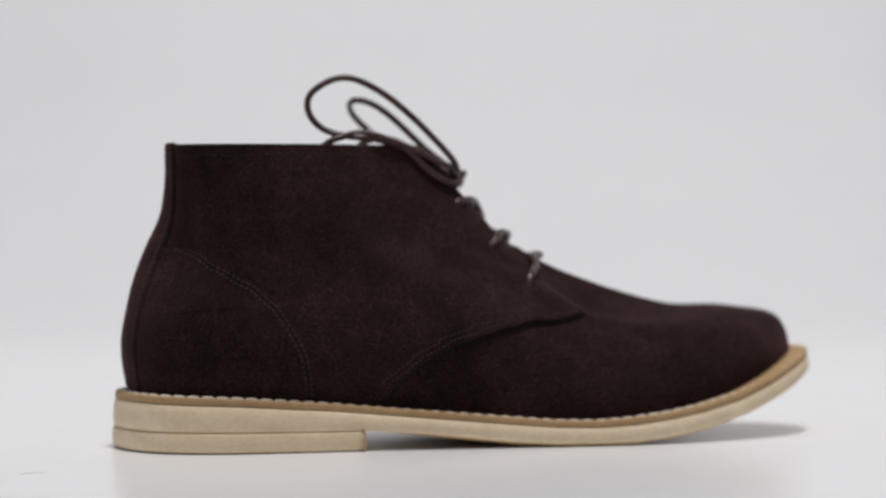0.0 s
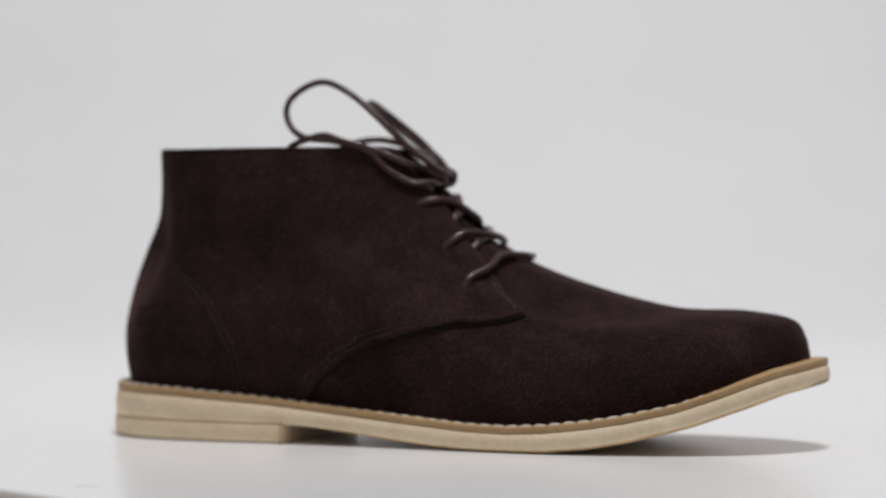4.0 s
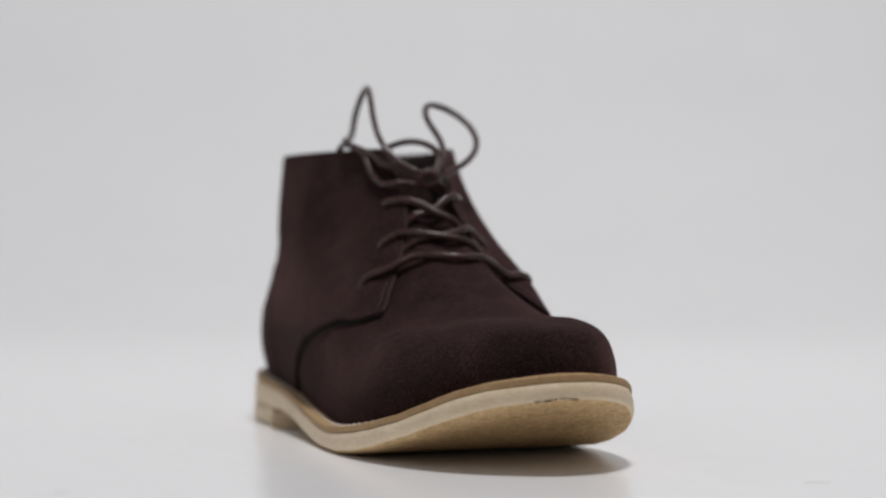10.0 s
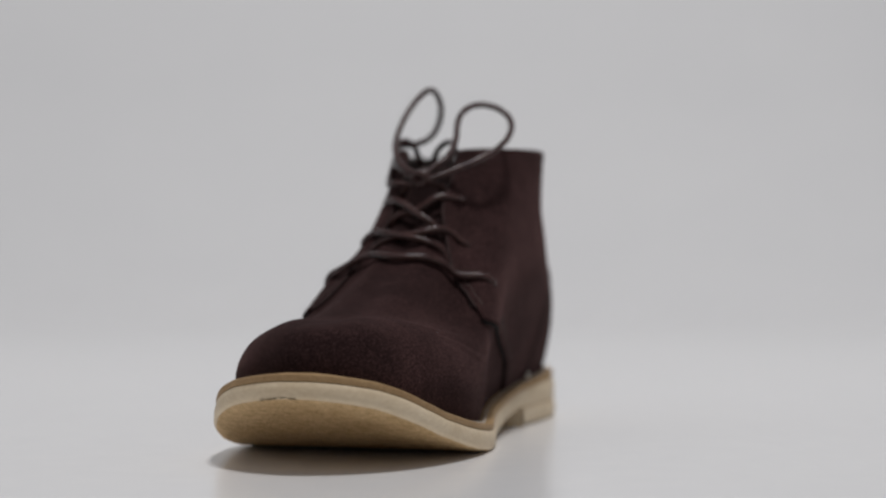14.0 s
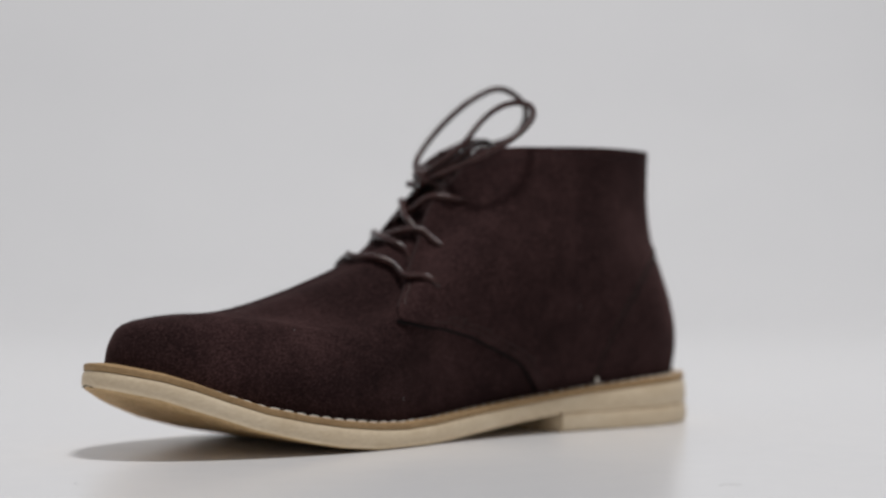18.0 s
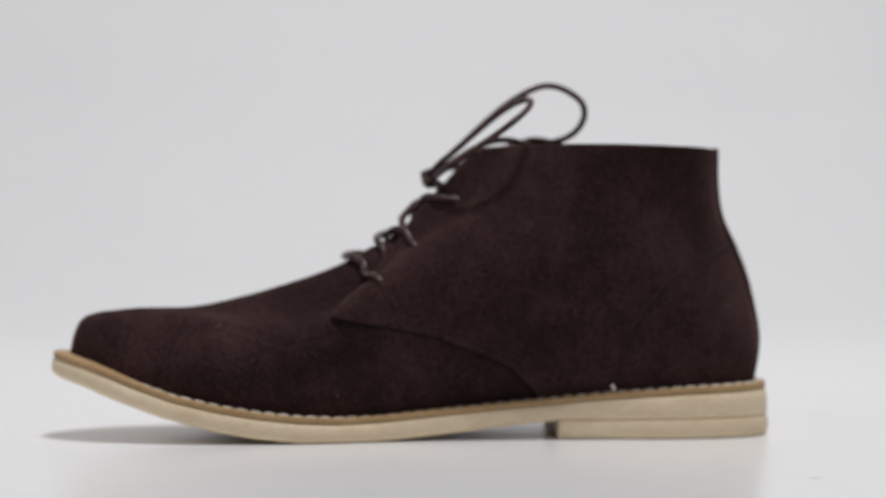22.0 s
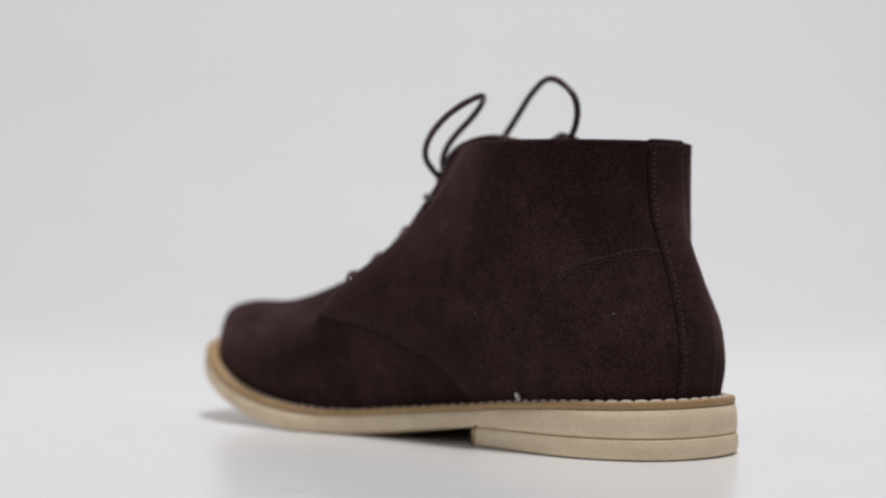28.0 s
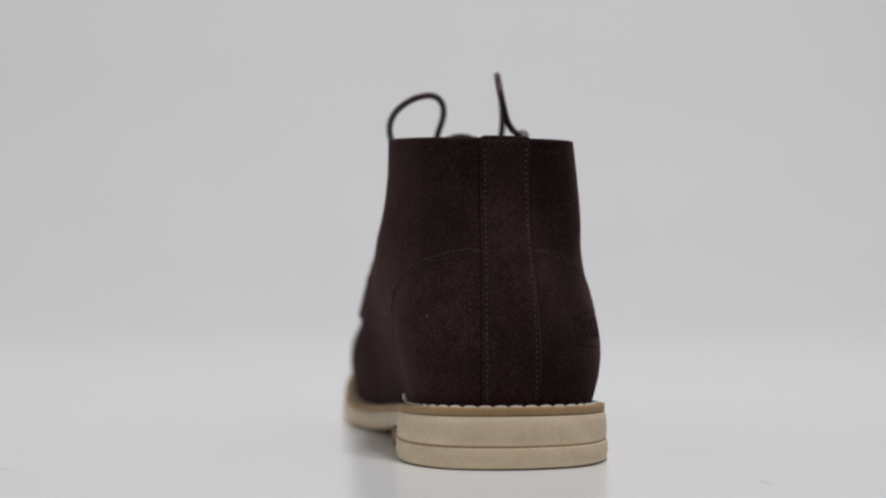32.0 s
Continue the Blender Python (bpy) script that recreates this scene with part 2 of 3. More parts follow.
def welt_top(x):
    return np.interp(x, (-142, -100, -63, -18, 27, 45, 61, 79, 94, 112, 128, 139, 150, 164),
                     (22.9, 21.5, 19.0, 14.8, 10.8, 10.2, 11.0, 13.0, 15.5, 19.5, 24.9, 29.2, 33.0, 36.4))


def last_base(x):
    """Where the form of the upper springs from, inside the welt."""
    return np.interp(x, (-142, -100, -63, -18, 27, 45, 61, 79, 94, 112, 128, 139, 150, 164),
                     (22.5, 21, 18.7, 14.7, 10.8, 10.2, 10.7, 12.5, 15.5, 20.5, 26.5, 30.8, 33.8, 36))


def sole_low(x):
    """The outsole's lower face, without the heel lift."""
    return np.interp(x, (-142, -100, -46, -29, -7, 16, 30, 60, 79, 94, 117, 139, 150, 164),
                     (8.4, 8.2, 7.8, 6, 3.4, 1, 0.15, 0.15, 2.1, 4.9, 10.7, 18.5, 22.8, 26.6))


def ring(k, inset=0.0):
    """The outline of the sole at the column k, moved inwards."""
    k = np.asarray(k, float)
    p = spline(SOLE, k, True)
    d = spline(SOLE, k + 0.01, True) - spline(SOLE, k - 0.01, True)
    d /= np.linalg.norm(d, axis=-1, keepdims=True)
    return p + np.stack([d[..., 1], -d[..., 0]], -1) * (np.asarray(inset, float)[..., None])


def control_net():
    net = np.zeros((NCOL, 9, 3))
    for i in range(NCOL):
        m = i if i <= 9 else NCOL - i
        kinds = KINDS if i <= 9 else KINDS_IN
        kind = np.array(kinds[m] if kinds[m] else [((a + c) / 2, (b + d) / 2) for (a, b), (c, d) in zip(TOE, kinds[2])])
        b = ring(i, INSET[i])
        lo = np.array([b[0], b[1], last_base(b[0])])
        hi = np.array(COLLAR[i], float)
        net[i, :, :2] = lo[:2] + (hi - lo)[:2] * kind[:, :1]
        out = ring(i, -1.0) - ring(i, 0.0)
        net[i, :, :2] += out * (SWELL.get(i, 0) * np.sin(np.pi * kind[:, 1]))[:, None]
        if i in BOW:
            net[i, :, :2] += out * np.interp(kind[:, 1], *BOW[i])[:, None]
        net[i, :, 2] = lo[2] + (hi - lo)[2] * kind[:, 1]
        net[i, 0, 2] = min(lo[2], welt_top(b[0]) - 0.8)
    return net


NET = control_net()


def skin(k, s, off=0.0):
    """A point of the upper in metres: column k, s from 0 at the welt to 1 at the collar, lifted off mm outwards."""
    k, s = np.broadcast_arrays(np.asarray(k, float), np.asarray(s, float))

    def raw(k, s):
        i = np.floor(k).astype(int)
        f = (k - i)[..., None]
        rows = [spline_rows(np.mod(i + j, NCOL), s) for j in (-1, 0, 1, 2)]
        a, b, c, d = rows
        return 0.5 * (2 * b + (c - a) * f + (2 * a - 5 * b + 4 * c - d) * f * f + (3 * b - a - 3 * c + d) * f ** 3)

    p = raw(k, s)
    e = 0.02
    dk = raw(k + e, s) - raw(k - e, s)
    ds = raw(k, np.minimum(s + 0.01, 1)) - raw(k, np.maximum(s - 0.01, 0))
    n = np.cross(ds, dk)
    n /= np.linalg.norm(n, axis=-1, keepdims=True) + 1e-9
    return (p + n * np.asarray(off, float)[..., None]) / 1000.0


def spline_rows(col, s):
    x = np.clip(s, 0, 1) * 8
    i = np.clip(np.floor(x).astype(int), 0, 7)
    f = (x - i)[..., None]

    def at(j):
        q = NET[col, np.clip(j, 0, 8)]
        q = np.where((j < 0)[..., None], 2 * NET[col, 0] - NET[col, 1], q)
        return np.where((j > 8)[..., None], 2 * NET[col, 8] - NET[col, 7], q)

    a, b, c, d = at(i - 1), at(i), at(i + 1), at(i + 2)
    return 0.5 * (2 * b + (c - a) * f + (2 * a - 5 * b + 4 * c - d) * f * f + (3 * b - a - 3 * c + d) * f ** 3)


def shell(outer, inner, closed=False):
    """A sheet with thickness from two grids of points, outer and inner, closed along its edges."""
    bm = bmesh.new()
    r, c = outer.shape[:2]
    o = [[bm.verts.new(outer[i, j]) for j in range(c)] for i in range(r)]
    n = [[bm.verts.new(inner[i, j]) for j in range(c)] for i in range(r)]
    wrap = c if closed else c - 1
    for i in range(r - 1):
        for j in range(wrap):
            q = (j + 1) % c
            bm.faces.new((o[i][j], o[i][q], o[i + 1][q], o[i + 1][j]))
            bm.faces.new((n[i][j], n[i + 1][j], n[i + 1][q], n[i][q]))
    for j in range(wrap):
        q = (j + 1) % c
        bm.faces.new((o[0][j], n[0][j], n[0][q], o[0][q]))
        bm.faces.new((o[-1][j], o[-1][q], n[-1][q], n[-1][j]))
    if not closed:
        for i in range(r - 1):
            bm.faces.new((o[i][0], o[i + 1][0], n[i + 1][0], n[i][0]))
            bm.faces.new((o[i][-1], n[i][-1], n[i + 1][-1], o[i + 1][-1]))
    bmesh.ops.recalc_face_normals(bm, faces=bm.faces)
    return bm


def tube(points, radius, sides=10, steps=8, flat=1.0, ease=0):
    """A round cord through the points (mm), evenly stepped and eased by some rounds of smoothing."""
    p = spline(np.asarray(points, float), np.linspace(0, len(points) - 1, (len(points) - 1) * steps + 1)) / 1000
    if ease:
        run = np.concatenate([[0], np.cumsum(np.linalg.norm(np.diff(p, axis=0), axis=1))])
        at = np.linspace(0, run[-1], len(p))
        p = np.stack([np.interp(at, run, p[:, c]) for c in range(3)], -1)
        for _ in range(ease):
            p[1:-1] += 0.5 * ((p[:-2] + p[2:]) / 2 - p[1:-1])
    bm = bmesh.new()
    rings = []
    up = Vector((0.13, 0.27, 0.95))
    for i, q in enumerate(p):
        d = Vector(p[min(i + 1, len(p) - 1)] - p[max(i - 1, 0)]).normalized()
        a = up.cross(d)
        if a.length < 1e-3:
            a = Vector((1, 0, 0)).cross(d)
        a.normalize()
        b = d.cross(a)
        up = b
        r = radius / 1000 * (0.75 if i in (0, len(p) - 1) else 1)
        rings.append([bm.verts.new(Vector(q) + (a * math.cos(w) + b * math.sin(w) * flat) * r)
                      for w in (2 * math.pi * t / sides for t in range(sides))])
    for u, v in zip(rings, rings[1:]):
        for j in range(sides):
            bm.faces.new((u[j], u[(j + 1) % sides], v[(j + 1) % sides], v[j]))
    bm.faces.new(rings[0][::-1])
    bm.faces.new(rings[-1])
    bmesh.ops.recalc_face_normals(bm, faces=bm.faces)
    return bm


# ---- setting: a white sheet that sweeps up behind the turntable ----
def sweep():
    bm = bmesh.new()
    prof = [(-0.13, 0.0), (0.0, 0.0), (0.3, 0.0), (0.6, 0.0), (0.95, 0.0), (1.15, 0.0)]
    for i in range(1, 25):
        a = math.radians(80) * i / 24
        prof.append((1.15 + 1.2 * math.sin(a), 1.2 - 1.2 * math.cos(a)))
    y, z = prof[-1]
    prof.append((y + 0.25, z + 1.4))
    rows = [[bm.verts.new((x, y, z)) for x in np.linspace(-2.5, 2.5, 7)] for y, z in prof]
    for a, c in zip(rows, rows[1:]):
        for j in range(6):
            bm.faces.new((a[j], a[j + 1], c[j + 1], c[j]))
    bmesh.ops.translate(bm, verts=bm.verts, vec=(0, 0, -0.005))
    ob = part("backdrop", bm, WHITE)
    return tagged(ob, "seamless white sheet sweeping up behind the boot", "backdrop", kind="structure")


sweep()


def tabletop():
    """The bare tabletop in front of the sheet."""
    bm = bmesh.new()
    bmesh.ops.create_cube(bm, size=1, matrix=Matrix.Translation((0, -0.2, -0.0295)) @ Matrix.Diagonal((2.4, 1.6, 0.035, 1)))
    bmesh.ops.bevel(bm, geom=bm.edges[:], offset=0.003, segments=2, affect="EDGES")
    ob = part("table_top", bm, WOOD)
    return tagged(ob, "pale wooden tabletop under the white sheet", "table", kind="structure")


tabletop()


def turntable_disc():
    """A round white disc with one side cut straight, which turns under the boot."""
    bm = bmesh.new()
    rim = []
    for i in range(181):
        a = math.radians(2 * i)
        r = 0.31
        off = math.cos(a - math.radians(-118.8))
        if off > 0:
            r = min(r, 0.2425 / off)
        rim.append((r * math.cos(a), r * math.sin(a)))
    rim = rim[:-1]
    rows = []
    for f, z in ((0.996, -0.0045), (1.0, -0.0035), (1.0, -0.0008), (0.997, 0.0)):
        rows.append([bm.verts.new((x * f, y * f, z)) for x, y in rim])
    n = len(rim)
    for a, c in zip(rows, rows[1:]):
        for j in range(n):
            bm.faces.new((a[j], a[(j + 1) % n], c[(j + 1) % n], c[j]))
    bm.faces.new(rows[0][::-1])
    bm.faces.new(rows[-1])
    ob = part("turntable", bm, WHITE)
    for p in ob.data.polygons:
        p.use_smooth = len(p.vertices) == 4
    return tagged(ob, "smooth white turntable disc under the boot", "turntable")


turntable = turntable_disc()

# ---- the boot ----
boot = new("ankle_boot")
tagged(boot, "dark brown suede lace-up ankle boot with cream rubber sole", "boot")


def rim_lift(x, y, ins):
    """How far the lower edge of the sole is rounded off at an inset in mm, more so on the outer side."""
    side = np.interp(y, (-60, -20, 10), (1.0, 0.6, 0.35)) * np.interp(x, (-46, -20), (0, 1))
    return side * np.clip((5 - ins) / 5, 0, 1) ** 2


def sole_body(name, top, low, profile, mat, label="", rim=0.0):
    """A slab of the sole between two heights (functions of x); profile: rows of inset in mm and share of the height."""
    ks = np.linspace(0, NCOL, 289)[:-1]
    edge = ring(ks, 0)[:, 0]
    n = len(ks)
    bm = bmesh.new()
    rows = []
    for ins, f in profile:
        p = ring(ks, ins)
        z = low(edge) + (top(edge) - low(edge)) * f
        if f in (0, 1):
            z = (low if f == 0 else top)(p[:, 0]) * 0.7 + z * 0.3
        if rim and f < 0.1:
            z = z + rim * rim_lift(edge, p[:, 1], ins)
        rows.append([bm.verts.new((x / 1000, y / 1000, q / 1000)) for (x, y), q in zip(p, z)])
    for a, c in zip(rows, rows[1:]):
        for j in range(n):
            bm.faces.new((a[j], a[(j + 1) % n], c[(j + 1) % n], c[j]))
    for r in (rows[0], rows[-1]):
        for j in range(n // 2):
            vs = []
            for v in (r[j], r[j + 1], r[(n - j - 1) % n], r[(n - j) % n]):
                if v not in vs:
                    vs.append(v)
            if len(vs) > 2:
                bm.faces.new(vs)
    bmesh.ops.recalc_face_normals(bm, faces=bm.faces)
    return part(name, bm, mat, boot, label, True)


def rand_top(x):
    return welt_top(x) - np.interp(x, (-140, -60, 40, 130, 160), (2.9, 2.8, 2.7, 2.7, 2.8))


outsole = sole_body("outsole", rand_top, sole_low,
                    [(9, 0), (5, 0.0), (2.6, 0.0), (0.9, 0.0), (0.3, 0.015), (0.0, 0.06), (-0.3, 0.3), (-0.15, 0.7), (0.3, 0.9), (0.7, 0.97), (2.2, 1)],
                    CREPE, "cream rubber outsole with a worn underside", 1.4)
welt = sole_body("welt", welt_top, rand_top,
                 [(2.0, 0), (0.7, 0.03), (0.55, 0.12), (0.5, 0.74), (0.65, 0.88), (1.1, 0.96), (2.2, 0.985), (4.6, 0.975), (6.0, 0.98), (9, 1.0)],
                 TAN, "tan leather welt under the suede")


def tread():
    """The worn face under the forefoot, a thin layer on the outsole."""
    half = 90
    left, right = ring(np.linspace(0, 5.75, half), np.full(half, 0.75)), ring(np.linspace(0, -5.75, half), np.full(half, 0.75))
    wide = np.linalg.norm(left - right, axis=1)
    near = np.array([0, 0.008, 0.018, 0.03, 0.045, 0.07, 0.12, 0.2, 0.35])
    grid_o, grid_i = [], []
    for t in np.concatenate([near, [0.5], 1 - near[::-1]]):
        p = left * (1 - t) + right * t
        ins = 0.75 + np.minimum(min(t, 1 - t) * wide, np.interp(np.arange(half), (0, half - 1), (0, 400)) + 4 * t * (1 - t))
        z = sole_low(p[:, 0]) + 1.4 * rim_lift(p[:, 0], p[:, 1], ins)
        grid_o.append(np.column_stack([p, z - 0.14]) / 1000)
        grid_i.append(np.column_stack([p, z + 1.2]) / 1000)
    return part("tread", shell(np.array(grid_o), np.array(grid_i)), TREAD, outsole, "worn brownish tread under the forefoot")


tread()


def heel_lift():
    """The lower block of the heel, with a straight breast across it."""
    ks = np.linspace(5.3, 12.7, 121)
    bm = bmesh.new()
    rows = []
    n = len(ks)
    for ins, f in ((3.0, 0), (0.8, 0.025), (-0.2, 0.1), (-0.7, 0.35), (-0.55, 0.85), (-0.35, 0.96), (0.15, 1.0)):
        row = []
        for x, y in ring(ks, ins):
            breast = -48.6 + 0.044 * (y + 16) - (0.7 if f in (0, 1) else 0)
            x = min(x, breast)
            # worn away a little under the outer back corner
            worn = 0.3 * np.clip((-x - 85) / 55, 0, 1) * np.clip((8 - y) / 50, 0, 1) * (1 - f)
            ripple = 0.10 * math.sin(0.9 * x + 1.3 * y) * (1 - f) ** 4
            row.append(bm.verts.new((x / 1000, y / 1000, ((sole_low(x) - 0.15) * f + worn + max(ripple, 0)) / 1000)))
        rows.append(row)
    for a, c in zip(rows, rows[1:]):
        for j in range(n):
            bm.faces.new((a[j], a[(j + 1) % n], c[(j + 1) % n], c[j]))
    for r in (rows[0], rows[-1]):
        for j in range(n // 2):
            vs = []
            for v in (r[j], r[j + 1], r[n - j - 2], r[n - j - 1]):
                if v not in vs:
                    vs.append(v)
            if len(vs) > 2:
                bm.faces.new(vs)
    bmesh.ops.remove_doubles(bm, verts=bm.verts, dist=1e-5)
    bmesh.ops.recalc_face_normals(bm, faces=bm.faces)
    return part("heel_lift", bm, CREPE, boot, "cream rubber heel block", True)


heel_lift()


def heel_seam():
    """The thin tan layer glued between the outsole and the heel block."""
    ks = np.linspace(5.3, 12.7, 121)
    bm = bmesh.new()
    rows = []
    n = len(ks)
    for ins, rise in ((2.4, -0.1), (0.25, -0.1), (0.1, 0.3), (0.15, 0.8), (2.4, 0.85)):
        row = []
        for x, y in ring(ks, ins):
            x = min(x, -49.2 + 0.044 * (y + 16))
            row.append(bm.verts.new((x / 1000, y / 1000, (float(sole_low(x)) + rise) / 1000)))
        rows.append(row)
    for a, c in zip(rows, rows[1:] + rows[:1]):
        for j in range(n):
            bm.faces.new((a[j], a[(j + 1) % n], c[(j + 1) % n], c[j]))
    bmesh.ops.remove_doubles(bm, verts=bm.verts, dist=1e-5)
    bmesh.ops.recalc_face_normals(bm, faces=bm.faces)
    return part("heel_seam", bm, TAN, boot, "thin tan layer above the heel block", True)


heel_seam()


def patch(name, k_of, s_values, cols, off_out, off_in, mat, label="", parent=None):
    """A panel of the upper: for each s, k runs between the two values that k_of(s) gives. Its cut edges are rounded over."""
    s = np.asarray(s_values, float)
    lo, hi = np.array([k_of(v) for v in s]).T
    t = np.linspace(0, 1, cols)
    t = t + 0.35 * np.sin(2 * np.pi * t) / (2 * np.pi) * -1
    k = lo[:, None] + (hi - lo)[:, None] * t[None]
    ss = np.broadcast_to(s[:, None], k.shape)
    e = np.clip(np.minimum(t, 1 - t)[None] * (hi - lo)[:, None] / 0.05, 0, 1)
    out = off_in + (off_out - off_in) * (0.72 + 0.28 * np.sqrt(e))
    bm = shell(skin(k, ss, out), skin(k, ss, np.full(k.shape, off_in)))
    return part(name, bm, mat, parent or boot, label)


# front edges of the quarters: column against height, for the outer and the inner side
EDGE_OUT = ((0, .1, .2, .275, .35, .435, .50, .545, .6, .667, .733, .783, .825, .87, .93, .97, 1),
            (5.9, 5.85, 5.64, 5.38, 5.03, 4.55, 3.85, 3.40, 3.3, 3.16, 2.83, 2.41, 2.05, 1.9, 2.15, 2.4, 2.9))
EDGE_IN = ((0, .05, .155, .233, .32, .41, .47, .50, .56, .655, .733, .783, .825, .87, .93, .97, 1),
           (5.85, 5.8, 5.6, 5.33, 5.0, 4.55, 4.1, 3.75, 3.6, 3.35, 2.85, 2.4, 1.95, 1.75, 2.1, 2.4, 2.9))
rows_out = np.unique(np.concatenate([np.linspace(0, 0.545, 40), np.linspace(0.545, 1, 44)]))
rows_in = np.unique(np.concatenate([np.linspace(0, 0.50, 38), np.linspace(0.50, 1, 46)]))


def edge_out(s):
    return float(np.interp(s, *EDGE_OUT))


def edge_in(s):
    return -float(np.interp(s, *EDGE_IN))


def vamp():
    """The front panel, which dips under the side panels."""
    K, Q = np.meshgrid(np.linspace(-6.3, 6.3, 200), np.linspace(0, 0.775, 110))
    deep = np.interp(K, (-6.3, -4.2, -3.4, -2.4, 2.4, 3.6, 6.3), (-1.3, -1.1, -0.7, -0.2, -0.2, -0.6, -0.9))
    lift = -0.2 + (deep + 0.2) * np.interp(Q, (0, 0.2), (0, 1))
    # walking creases across the ball of the foot, and soft unevenness
    for k0, wide, q0, slope, deep_mm in ((-2.9, 0.9, 0.36, 0.035, 0.55), (-2.6, 0.8, 0.43, 0.03, 0.5), (-3.3, 0.6, 0.29, 0.05, 0.45),
                                         (2.7, 0.9, 0.40, -0.03, 0.5), (2.4, 0.7, 0.47, -0.03, 0.4), (0.2, 1.1, 0.60, 0.012, 0.35)):
        line = q0 + slope * (K - k0) + 0.006 * np.sin(3.1 * K)
        fade = np.exp(-((K - k0) / wide) ** 2)
        lift = lift - 0.4 * deep_mm * fade * (np.exp(-((Q - line) / 0.013) ** 2) - 0.45 * np.exp(-((Q - line - 0.03) / 0.018) ** 2))
    lift = lift + 0.12 * np.sin(2.3 * K + 9 * Q) + 0.08 * np.sin(5.1 * K - 17 * Q + 1)
    return part("vamp", shell(skin(K, Q, lift), skin(K, Q, lift - 1.3)), VAMP_SUEDE, boot, "dark brown suede vamp, lightly scuffed")


vamp_panel = vamp()


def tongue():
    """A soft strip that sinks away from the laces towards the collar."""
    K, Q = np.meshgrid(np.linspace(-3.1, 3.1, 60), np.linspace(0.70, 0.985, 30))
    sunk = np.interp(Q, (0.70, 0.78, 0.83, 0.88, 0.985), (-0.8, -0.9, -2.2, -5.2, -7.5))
    return part("tongue", shell(skin(K, Q, sunk), skin(K, Q, sunk - 1.6)), SHADED_TONGUE, boot, "dark brown suede tongue, shade under the laces put into its colour")


tongue()
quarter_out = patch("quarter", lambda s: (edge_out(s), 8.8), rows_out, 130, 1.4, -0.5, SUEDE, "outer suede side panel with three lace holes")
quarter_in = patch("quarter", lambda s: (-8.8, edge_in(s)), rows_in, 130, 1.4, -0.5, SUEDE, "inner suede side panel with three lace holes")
patch("backstay", lambda s: (8.55, 9.5), np.linspace(0, 1.0, 60), 24, 2.4, 0.3, STRIP_SUEDE, "suede strip down the heel")
# dark cords draw the line of shade at the strip's two edges
for k in (8.535, 9.515):
    part("strip_edge_shade", tube(skin(np.full(60, k), np.linspace(0.01, 0.985, 60), np.full(60, 1.35)) * 1000, 0.5, 7, 1), EDGE_SHADE, boot, "dark line of shade along the heel strip's edge")
patch("lining", lambda s: (3.35, 14.65), np.linspace(0.6, 0.995, 30), 100, -0.7, -2.2, LINING, "dark lining inside the collar")

# heel counters, under a curved seam on each side
COUNTER_OUT = ((0, .05, .108, .208, .3, .375, .458, .533, .6, .633), (6.40, 6.42, 6.45, 6.5, 6.58, 6.65, 6.8, 7.1, 7.55, 8.07))
COUNTER_IN = ((0, .05, .15, .258, .358, .45, .525, .583, .617, .633), (6.37, 6.38, 6.4, 6.45, 6.55, 6.7, 6.92, 7.33, 7.88, 8.43))
patch("heel_counter", lambda s: (float(np.interp(s, *COUNTER_OUT)), 8.7), np.linspace(0, 0.633, 40), 50, 1.7, 0.4, SUEDE,
      "suede heel counter with a stamped mark", quarter_out)
patch("heel_counter", lambda s: (-8.7, -float(np.interp(s, *COUNTER_IN))), np.linspace(0, 0.633, 40), 50, 1.7, 0.4, SUEDE,
      "suede heel counter", quarter_in)


def collar_line(k0, k1, s, off, count):
    return skin(np.linspace(k0, k1, count), np.full(count, s), np.full(count, off)) * 1000


part("collar_edge", tube(collar_line(2.9, 15.1, 0.993, 0.2, 90), 1.35, 8, 1), SUEDE, boot, "turned suede edge of the collar")
part("pull_fold", tube(collar_line(8.55, 9.5, 0.998, 1.0, 14), 1.5, 8, 1), SUEDE, boot, "folded end of the heel strip")
# front borders of the lace opening
for side, line in ((1, EDGE_OUT), (-1, EDGE_IN)):
    ss = np.linspace(0.56, 1.0, 30)
    kk = side * np.interp(ss, *line)
    part("facing_edge", tube(skin(kk, ss, np.full(30, 0.45)) * 1000, 0.8, 8, 1), CUT_EDGE, quarter_out if side > 0 else quarter_in,
         "cut suede edge beside the laces")


def along(line, side, s0, s1, shift, n=160):
    """A line beside an edge: shift in mm towards the heel."""
    ss = np.linspace(s0, s1, n)
    kk = side * np.interp(ss, *line)
    a, c = skin(kk - 0.05, ss), skin(kk + 0.05, ss)
    slope = np.gradient(skin(kk, ss), axis=0)
    slope /= np.linalg.norm(slope, axis=1, keepdims=True)
    across = (c - a) / 0.1
    across = across - (across * slope).sum(1, keepdims=True) * slope
    return kk + side * shift / 1000 / np.maximum(np.linalg.norm(across, axis=1), 0.004), ss


# dark strips put in for the shade under the side panels' cut edges, along the vamp
for side, line, top, owner in ((1, EDGE_OUT, 0.54, quarter_out), (-1, EDGE_IN, 0.495, quarter_in)):
    kk, ss = along(line, side, 0.015, top, -0.55, 70)
    part("edge_strip", tube(skin(kk, ss, np.full(70, -0.1)) * 1000, 0.75, 8, 1), EDGE_SHADE, owner, "dark strip for the shade under the panel's edge, along the vamp")
    kk, ss = along(line, side, 0.02, top, 0.55, 70)
    part("panel_edge", tube(skin(kk, ss, np.full(70, 0.85)) * 1000, 0.6, 8, 1), SUEDE, owner, "rounded suede edge over the vamp")


